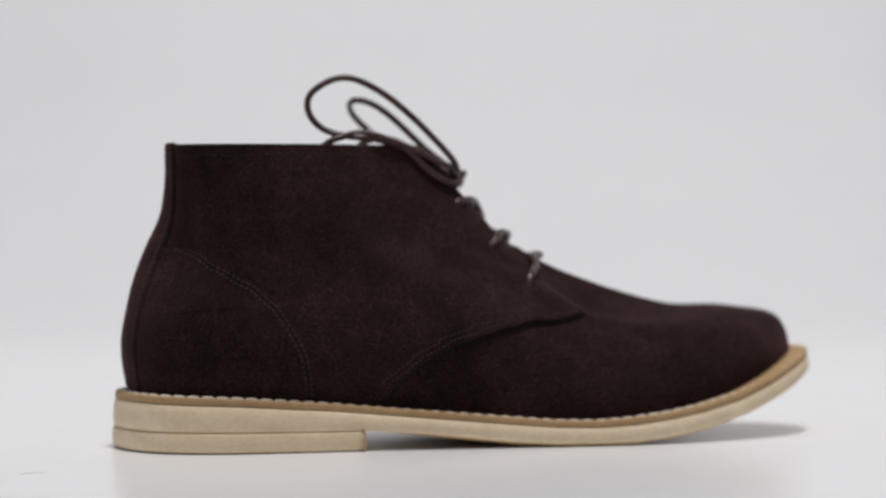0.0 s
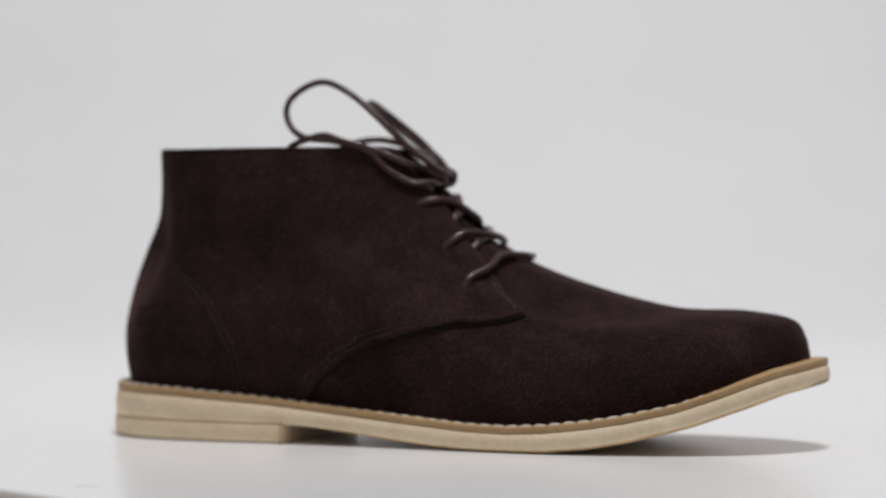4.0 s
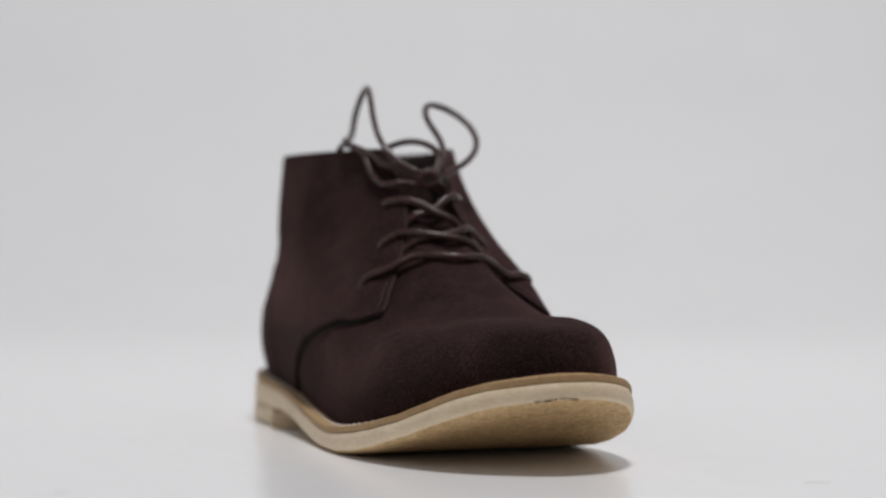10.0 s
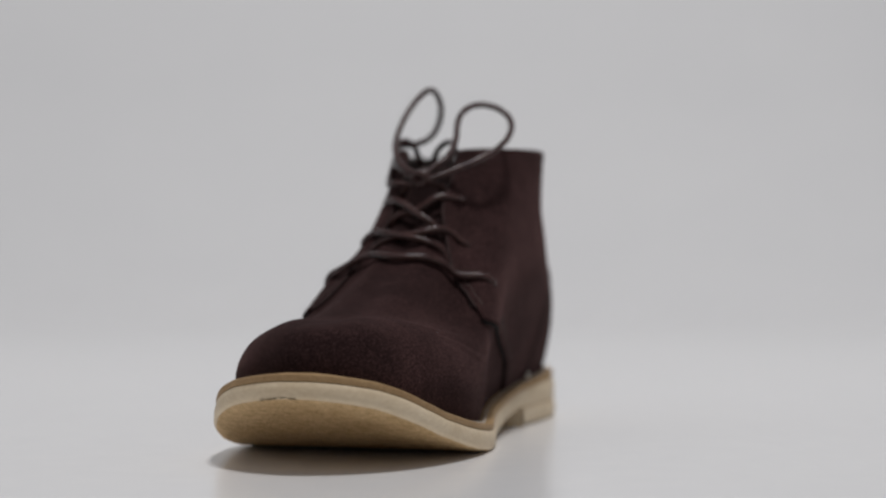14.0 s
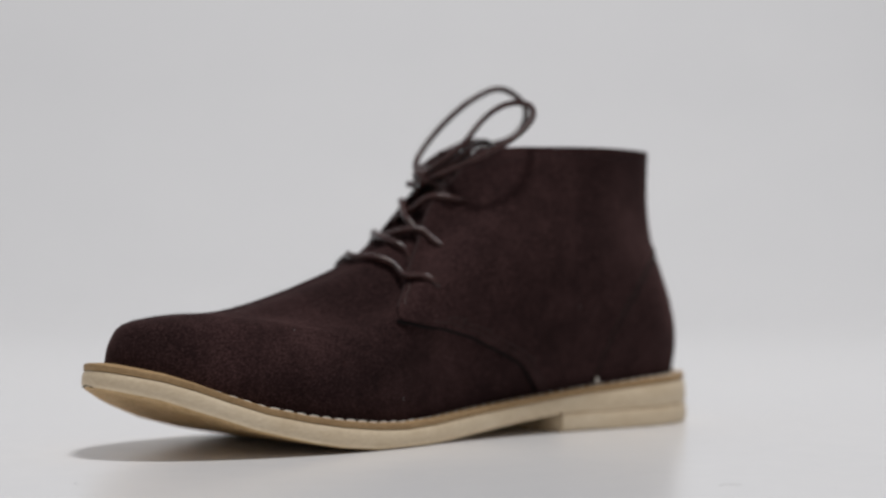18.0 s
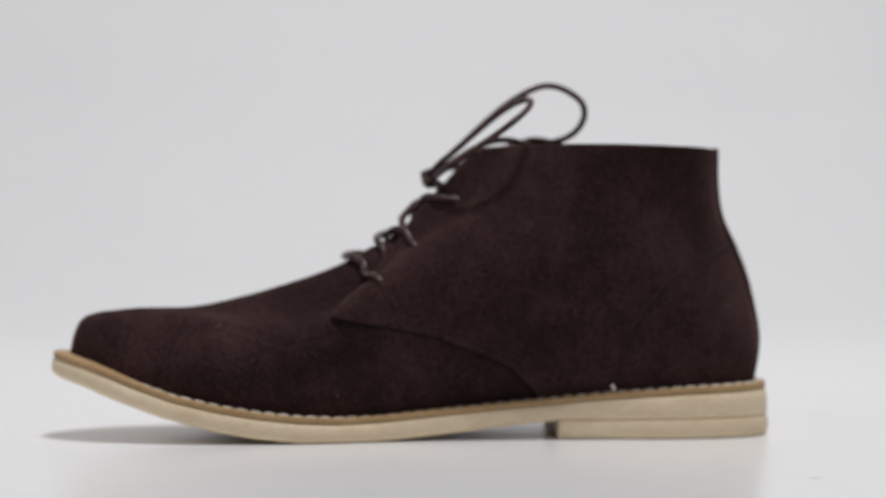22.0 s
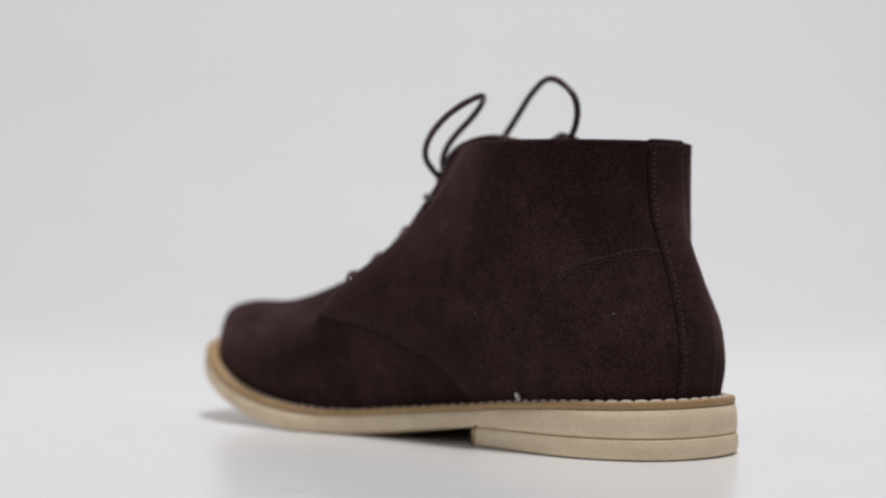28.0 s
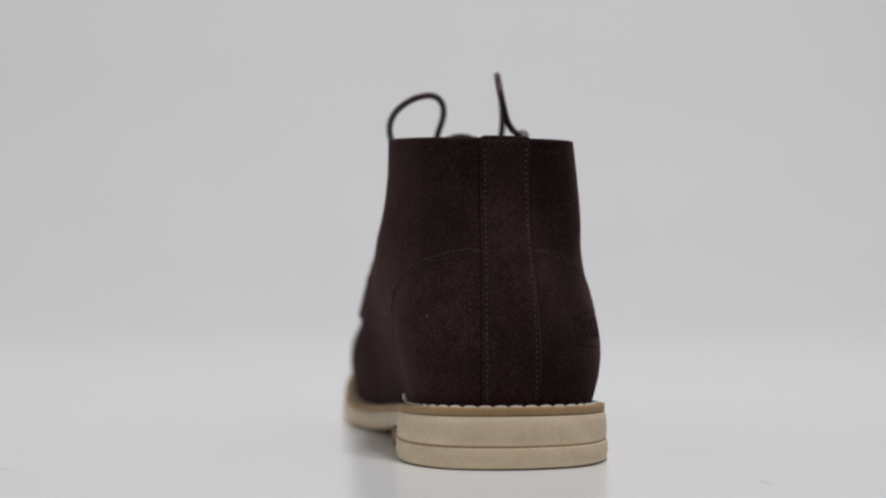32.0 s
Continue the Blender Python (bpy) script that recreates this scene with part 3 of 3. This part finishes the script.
# ---- loose fibres that stand off the suede ----
def fibres(name, owner, count, spread, seed, lift, top=0.985):
    """Short stray fibres over a panel: spread gives k for a share and a height."""
    rng = np.random.default_rng(seed)
    q = rng.uniform(0.02, top, count)
    k = np.array([spread(a, v) for a, v in zip(rng.uniform(0, 1, count), q)])
    foot, tip = skin(k, q, np.full(count, lift - 0.1)), skin(k, q, lift + rng.uniform(0.15, 0.5, count))
    tip = tip + rng.normal(0, 0.00035, (count, 3))
    side = rng.normal(0, 1, (count, 3))
    side = side / np.linalg.norm(side, axis=1, keepdims=True) * 0.00006
    pts = np.stack([foot - side, foot + side, tip], 1).reshape(-1, 3)
    me = bpy.data.meshes.new(name)
    me.from_pydata(pts.tolist(), [], np.arange(count * 3).reshape(-1, 3).tolist())
    me.materials.append(SUEDE)
    ob = new(name, me)
    ob.parent = owner
    return tagged(ob, "loose suede fibres", kind="stuff")


fibres("nap", quarter_out, 5000, lambda a, s: edge_out(s) + 0.05 + a * (8.6 - edge_out(s)), 1, 1.4)
fibres("nap", quarter_in, 5000, lambda a, s: edge_in(s) - 0.05 - a * (8.6 + edge_in(s)), 2, 1.4)
fibres("nap", vamp_panel, 5000, lambda a, s: (2 * a - 1) * (edge_out(s) if a > 0.5 else -edge_in(s)) * 0.96, 3, -0.3, 0.62)


# ---- seams: small stitches that follow the panels ----
def stitches(name, kk, ss, off, pitch, length, radius, mat, parent, label="", sink=0.0):
    """A row of short threads along a line on the upper."""
    dense = skin(kk, ss, np.full(len(kk), off))
    step = np.linalg.norm(np.diff(dense, axis=0), axis=1)
    run = np.concatenate([[0], np.cumsum(step)])
    total = int(run[-1] * 1000 / pitch)
    bm = bmesh.new()
    for i in range(total):
        a = (i + 0.5) * pitch / 1000
        ends = []
        for d in (-0.5, -0.2, 0.2, 0.5):
            q = min(max(a + d * length / 1000, 0), run[-1])
            k, s = np.interp(q, run, kk), np.interp(q, run, ss)
            ends.append(skin(np.array([k]), np.array([s]), np.array([off - sink * (abs(d) > 0.3)]))[0])
        prev = None
        for j, c in enumerate(ends):
            d = Vector(ends[min(j + 1, 3)] - ends[max(j - 1, 0)]).normalized()
            u = d.cross(Vector((0.2, 0.1, 1))).normalized()
            w = d.cross(u)
            r = radius / 1000 * (0.55 if j in (0, 3) else 1)
            cur = [bm.verts.new(Vector(c) + (u * math.cos(h) + w * math.sin(h)) * r) for h in (0.4, 1.65, 2.9, 4.2, 5.4)]
            if prev:
                for m in range(5):
                    bm.faces.new((prev[m], prev[(m + 1) % 5], cur[(m + 1) % 5], cur[m]))
            else:
                bm.faces.new(cur[::-1])
            prev = cur
        bm.faces.new(prev)
    bmesh.ops.recalc_face_normals(bm, faces=bm.faces)
    ob = part(name, bm, mat, parent, label)
    return tagged(ob, kind="stuff")


for side, line, owner in ((1, EDGE_OUT, quarter_out), (-1, EDGE_IN, quarter_in)):
    top = 0.50 if side > 0 else 0.455
    for sh in (2.0, 4.2):
        kk, ss = along(line, side, 0.03, top, sh)
        stitches("stitching", kk, ss, 1.4, 1.9, 1.3, 0.28, SEAM_THREAD, owner, "fine double seam along the panel's edge", 0.25)
    kk, ss = along(line, side, 0.56, 0.70, 2.4)
    stitches("stitching", kk, ss, 1.45, 1.7, 1.2, 0.26, BROWN_THREAD, owner, "pale bar stitches at the panel's corner", 0.2)
for side, line, owner in ((1, COUNTER_OUT, quarter_out), (-1, COUNTER_IN, quarter_in)):
    for sh in (-0.2, 1.9):
        kk, ss = along(line, side, 0.03, 0.632, sh)
        stitches("stitching", kk, ss, 1.7, 2.3, 1.5, 0.32 if side > 0 else 0.42, DARK_THREAD if sh > 0 and side < 0 else SEAM_THREAD, owner, "fine perforated seam round the heel", 0.35)
for k in (8.63, 9.41):
    ss = np.linspace(0.03, 0.985, 160)
    stitches("stitching", np.full(160, k), ss, 2.4, 2.2, 1.0, 0.24, BROWN_THREAD, boot, "fine pale seam down the heel strip", 0.15)
kk = np.linspace(3.1, 14.9, 400)
stitches("stitching", kk, np.full(400, 0.965), 1.4, 2.0, 1.3, 0.2, DARK_THREAD, boot, "dark seam under the collar's edge", 0.2)


# a stamped mark on the outer heel counter: plain low bars
def stamp():
    bm = bmesh.new()
    # a broken frame above and below, and slanted strokes between
    strokes = [((6.92, .384), (7.55, .378)), ((7.60, .372), (7.86, .372)), ((7.86, .372), (7.84, .262)), ((7.28, .250), (7.88, .262))]
    for i in range(6):
        k = 7.02 + 0.135 * i
        strokes += [((k, .276), (k + 0.03, .362)), ((k + 0.03, .362), (k + 0.095, .352 if i % 2 else .318)), ((k + 0.02, .322), (k + 0.09, .276 if i % 3 else .300))]
    for (k0, s0), (k1, s1) in strokes:
        ks, ss = np.linspace(k0, k1, 5), np.linspace(s0, s1, 5)
        b2 = tube(skin(ks, ss, np.full(5, 1.72)) * 1000, 0.28, 6, 1)
        me = bpy.data.meshes.new("bar")
        b2.to_mesh(me)
        b2.free()
        bm.from_mesh(me)
        bpy.data.meshes.remove(me)
    return part("stamped_mark", bm, SUEDE, quarter_out, "low stamped mark in the suede")


stamp()


# ---- white stitches on the welt ----
def welt_stitch_mesh():
    bm = tube([(-2.2, 0, -0.55), (-1.5, 0, 0.0), (0, 0.1, 0.16), (1.5, 0, 0.0), (2.2, 0, -0.55)], 0.45, 6, 2)
    me = bpy.data.meshes.new("welt_stitch")
    bm.to_mesh(me)
    bm.free()
    for p in me.polygons:
        p.use_smooth = True
    me.materials.append(THREAD)
    return me


def welt_inset(k):
    """How far in the row of stitches runs: nearer the edge round the heel."""
    return np.interp(k, (0, 2, 5, 7, 8, 9, 10, 11, 13, 16, 18), (4.6, 4.8, 4.4, 3.6, 3.3, 3.3, 3.3, 3.6, 4.4, 4.6, 4.6))


stitch_mesh = welt_stitch_mesh()
line_k = np.linspace(0, NCOL, 3000)
line_p = ring(line_k, welt_inset(line_k))
line_run = np.concatenate([[0], np.cumsum(np.linalg.norm(np.diff(line_p, axis=0), axis=1))])
rng = random.Random(4)
count = int(line_run[-1] / 5.7)
for i in range(count):
    k = float(np.interp((i + 0.5) / count * line_run[-1], line_run, line_k))
    p, q = ring(np.array([k - 0.02, k + 0.02]), welt_inset(np.array([k, k])))
    mid = (p + q) / 2
    rise = math.atan2(welt_top(q[0]) - welt_top(p[0]), np.linalg.norm(q - p))
    turn = math.atan2(q[1] - p[1], q[0] - p[0])
    size = float(np.interp(mid[0], (-85, -50, 30, 80), (1.12, 0.9, 0.95, 1.1)))
    ob = new("stitch", stitch_mesh)
    ob.parent = welt
    ob.matrix_local = (Matrix.Translation((mid[0] / 1000, mid[1] / 1000, (float(welt_top(mid[0])) - float(np.interp(mid[0], (-110, -70, -40, 30, 70, 150), (0.0, 0.1, 0.25, 0.2, 0.0, 0.0)))) / 1000))
                       @ Matrix.Rotation(turn + rng.uniform(-0.06, 0.06), 4, "Z") @ Matrix.Rotation(-rise, 4, "Y") @ Matrix.Diagonal((size, size, size, 1)))
# a tuft of thread left on the welt
part("thread_end", tube([(-70.9, 20.6, 19.8), (-70.5, 21.2, 21.2), (-70.0, 21.5, 22.2), (-69.7, 21.3, 22.7)], 0.85, 7, 4), THREAD, welt,
     "frayed white thread end")


# specks of lint on the suede, and fine hairs on the disc
def speck(owner, k, q, off, size, turn):
    a = Vector(on_skin(k, q, off)) * 1000
    b = Vector((math.cos(turn), 0.2, math.sin(turn))) * size
    part("lint", tube([a - b, a + b * 0.1 + Vector((0, 0, 0.1)), a + b], 0.16, 5, 2), HAIR, owner, "pale speck of lint")


def on_skin(k, q, off):
    return skin(np.array([k]), np.array([q]), np.array([off]))[0]


for k, q, size, turn in ((-7.52, .37, 0.3, 0.3), (-6.0, .35, 0.15, 2.0)):
    speck(quarter_in, k, q, 1.9, size, turn)
for k, q, size, turn in ((-4.3, .10, 0.3, 0.6), (-2.6, .36, 0.3, 0.2)):
    speck(vamp_panel, k, q, 0.15, size, turn)
for x, y, turn, length in ((-185, -95, 0.3, 5.5), (212, 60, 1.1, 4.5), (150, -190, 2.2, 4.0), (-60, -215, 0.1, 4.5), (-120, 170, 0.8, 5.0), (40, 205, 2.6, 4.0)):
    c, d = Vector((x, y, 0.08)), Vector((math.cos(turn), math.sin(turn), 0)) * length
    part("hair", tube([c - d, c - d * 0.3 + Vector((-d.y, d.x, 0)) * 0.22, c + d * 0.5, c + d], 0.05, 5, 3), HAIR, turntable, "fine grey hair on the disc")


# dark scuffs at the toe of the outsole
def scuffs():
    bm = bmesh.new()
    for k, w, f, h in ((0.20, 0.09, 0.15, 0.02), (0.34, 0.03, 0.13, 0.03), (0.03, 0.08, 0.10, 0.012), (0.46, 0.08, 0.085, 0.014), (0.62, 0.06, 0.075, 0.01)):
        ks = np.linspace(k - w, k + w, 7)
        ex = ring(ks, 0.0)[:, 0]
        lo, hi = sole_low(ex), rand_top(ex)
        t = 1 - np.abs(np.linspace(-1, 1, 7))
        a = ring(ks, np.full(7, -0.36))
        z0 = lo + (hi - lo) * (f - h * t)
        z1 = lo + (hi - lo) * (f + h * t)
        o = np.stack([np.column_stack([a, z0]), np.column_stack([a, z1])]) / 1000
        c = ring(ks, np.full(7, 0.5))
        n = np.stack([np.column_stack([c, z0]), np.column_stack([c, z1])]) / 1000
        b2 = shell(o, n)
        me = bpy.data.meshes.new("s")
        b2.to_mesh(me)
        b2.free()
        bm.from_mesh(me)
        bpy.data.meshes.remove(me)
    return part("scuff_marks", bm, SCUFF, outsole, "dark scuff marks at the toe")


scuffs()

# ---- laces ----
LACE_R = 1.36
STRAND_R = 1.55


def on(k, s, off):
    return tuple(skin(np.array([k]), np.array([s]), np.array([off]))[0] * 1000)


def lace(name, points, label="", ease=14, radius=LACE_R):
    return part(name, tube(points, radius, 12, 10, 1.0, ease), LACE, boot, label)


def strand(label, *points):
    return lace("lace", [on(*p) for p in points], label, 30, STRAND_R)


# the lowest bar runs straight across
strand("lowest lace across the vamp", (4.13, .585, -2.2), (4.10, .598, 0.8), (3.89, .645, 2.8), (3.45, .697, 3.5), (2.78, .730, 3.5), (1.8, .727, 2.9), (0.6, .738, 2.2),
       (-0.4, .737, 1.9), (-1.3, .722, 2.1), (-2.3, .712, 2.4), (-2.8, .706, 2.8), (-3.35, .692, 3.0), (-3.68, .670, 2.9), (-3.95, .638, 2.3), (-4.19, .594, 0.8), (-4.23, .58, -2.2))
# two crossings above it, each strand from a hole on one side to under the edge of the other
strand("crossed lace over the tongue", (3.66, .776, -2.0), (3.48, .791, 1.6), (3.08, .815, 2.4), (2.3, .808, 2.7), (1.3, .800, 1.9), (0.5, .807, 1.8), (-0.5, .799, 1.6),
       (-1.3, .776, 1.2), (-2.1, .758, 0.6), (-2.7, .75, -2.2))
strand("crossed lace over the tongue", (-3.7, .775, -2.0), (-3.5, .790, 1.5), (-3.05, .812, 2.0), (-2.2, .812, 1.7), (-1.4, .810, 1.3), (-0.5, .818, 0.2), (0.6, .810, 0.1),
       (1.6, .785, 0.3), (2.4, .778, -0.5), (2.9, .77, -2.4))
strand("crossed lace over the tongue", (3.4, .900, -2.0), (3.15, .903, 1.6), (2.1, .884, 2.4), (1.1, .882, 2.4), (0.5, .879, 2.3), (-0.35, .863, 2.0), (-0.9, .845, 1.4),
       (-1.5, .823, -0.5), (-2.2, .80, -2.2))
strand("crossed lace over the tongue", (-3.6, .905, -2.0), (-3.25, .908, 1.6), (-2.1, .890, 2.2), (-1.2, .894, 2.0), (-0.3, .886, 0.4), (0.6, .872, -0.2), (1.4, .857, -0.2), (2.2, .835, -2.2))
# the bow
lace("lace_loop", [(4.4, -8.5, 110.5), (2.5, -14, 112.5), (-2.0, -20, 117), (-11, -23.6, 125.0), (-21, -23.4, 134.4), (-33.5, -20.8, 144.3), (-48, -17.7, 150.1), (-61.5, -17, 143.7),
                   (-63.8, -18.2, 137), (-61, -20, 131), (-56, -23, 127.2), (-48, -27.6, 125.2), (-39, -30, 124.4), on(4.15, .99, 2.6), on(3.85, .953, 2.6), on(3.1, .934, 3.0), on(2.0, .916, 5.0),
                   (2.0, -13, 106.3), (5.0, -8.5, 107.5)], "open loop of the bow")
lace("lace_loop", [(5.0, -6.5, 110.5), (1.5, -1.5, 115), (-4, 2.2, 119.5), (-10.5, 3.4, 125.4), (-22.4, 1.3, 135.3), (-31, 4, 141.2), (-36.7, 11, 142.2), (-35.0, 19.4, 138.3),
                   (-28.3, 23.9, 132.3), (-18.1, 22.9, 124.8), (-7.2, 15.4, 117.7), (1, 3, 111.5), (4.5, -4.5, 108.6)], "open loop of the bow")
lace("lace_end", [(5.0, -9.0, 109), (2, -14, 110), on(2.1, .955, 4.6), on(3.0, .968, 3.6), on(3.75, .985, 3.0), (-36, -31.2, 125.0), (-42, -29.0, 127.0), (-50, -27.0, 125.6),
                  (-58, -27.5, 122.4), (-63, -26.5, 116), (-65, -26, 108)], "loose lace end over the collar", 14, 1.38)
lace("lace_end", [(4, -5, 110), (-3, 0, 115), (-12, 2.5, 120.9), (-20, -0.5, 124.6), (-28, -4.7, 125.8), (-36, -10, 124.2), (-42, -14.5, 120.5), (-46, -17.5, 112)],
     "loose lace end curling into the boot")
# strands that rise from under the edges to the knot, and the knot itself
lace("lace", [on(2.4, .905, -2.4), on(1.7, .918, 0.2), (0.5, -14, 106.5), (4.0, -9.5, 108.5)], "lace rising to the knot")
lace("lace", [on(-2.4, .905, -2.4), on(-1.7, .92, 0.2), (0.5, -1, 106.5), (4.0, -5.5, 108.5)], "lace rising to the knot")
part("knot", tube([(5.0, -3.2, 107.2), (7.0, -4.6, 109.4), (7.2, -7.4, 111.3), (6.0, -10.4, 110.6), (4.2, -11.2, 108.2), (4.6, -8.4, 106.4), (6.4, -5.6, 107.2),
                   (6.8, -4.8, 110.4), (4.4, -5.8, 112.4), (2.6, -8.6, 111.6)], 1.45, 10, 8), LACE, boot, "small tight lace knot")

# ---- the turning ----
def motions():
    turn = [(0.0, 17.92), (1.0, 9.18), (2.0, 0.45), (3.0, -8.27), (3.5, -12.64), (5.5, -30.1), (6.0, -34.47), (7.0, -43.22), (8.0, -52.02), (9.0, -60.89), (10.0, -69.78), (11.0, -78.67), (12.0, -87.54), (13.0, -96.38), (14.0, -105.23), (14.5, -109.66), (16.5, -127.46), (17.0, -131.89), (18.0, -140.74), (19.0, -149.55), (20.0, -158.36), (21.0, -167.14), (22.0, -175.89), (23.0, -184.64), (24.0, -193.44), (25.0, -202.3), (25.5, -206.75), (27.5, -224.63), (28.0, -229.1), (29.0, -238.0), (30.0, -246.88), (31.0, -255.7), (32.0, -264.47)]
    walk(turntable, [(t, pose(0, 0, 0, 0, 0, a)) for t, a in turn])
    walk(boot, [(t, pose(0, 0, 0, 0, 0, a)) for t, a in turn])


motions()
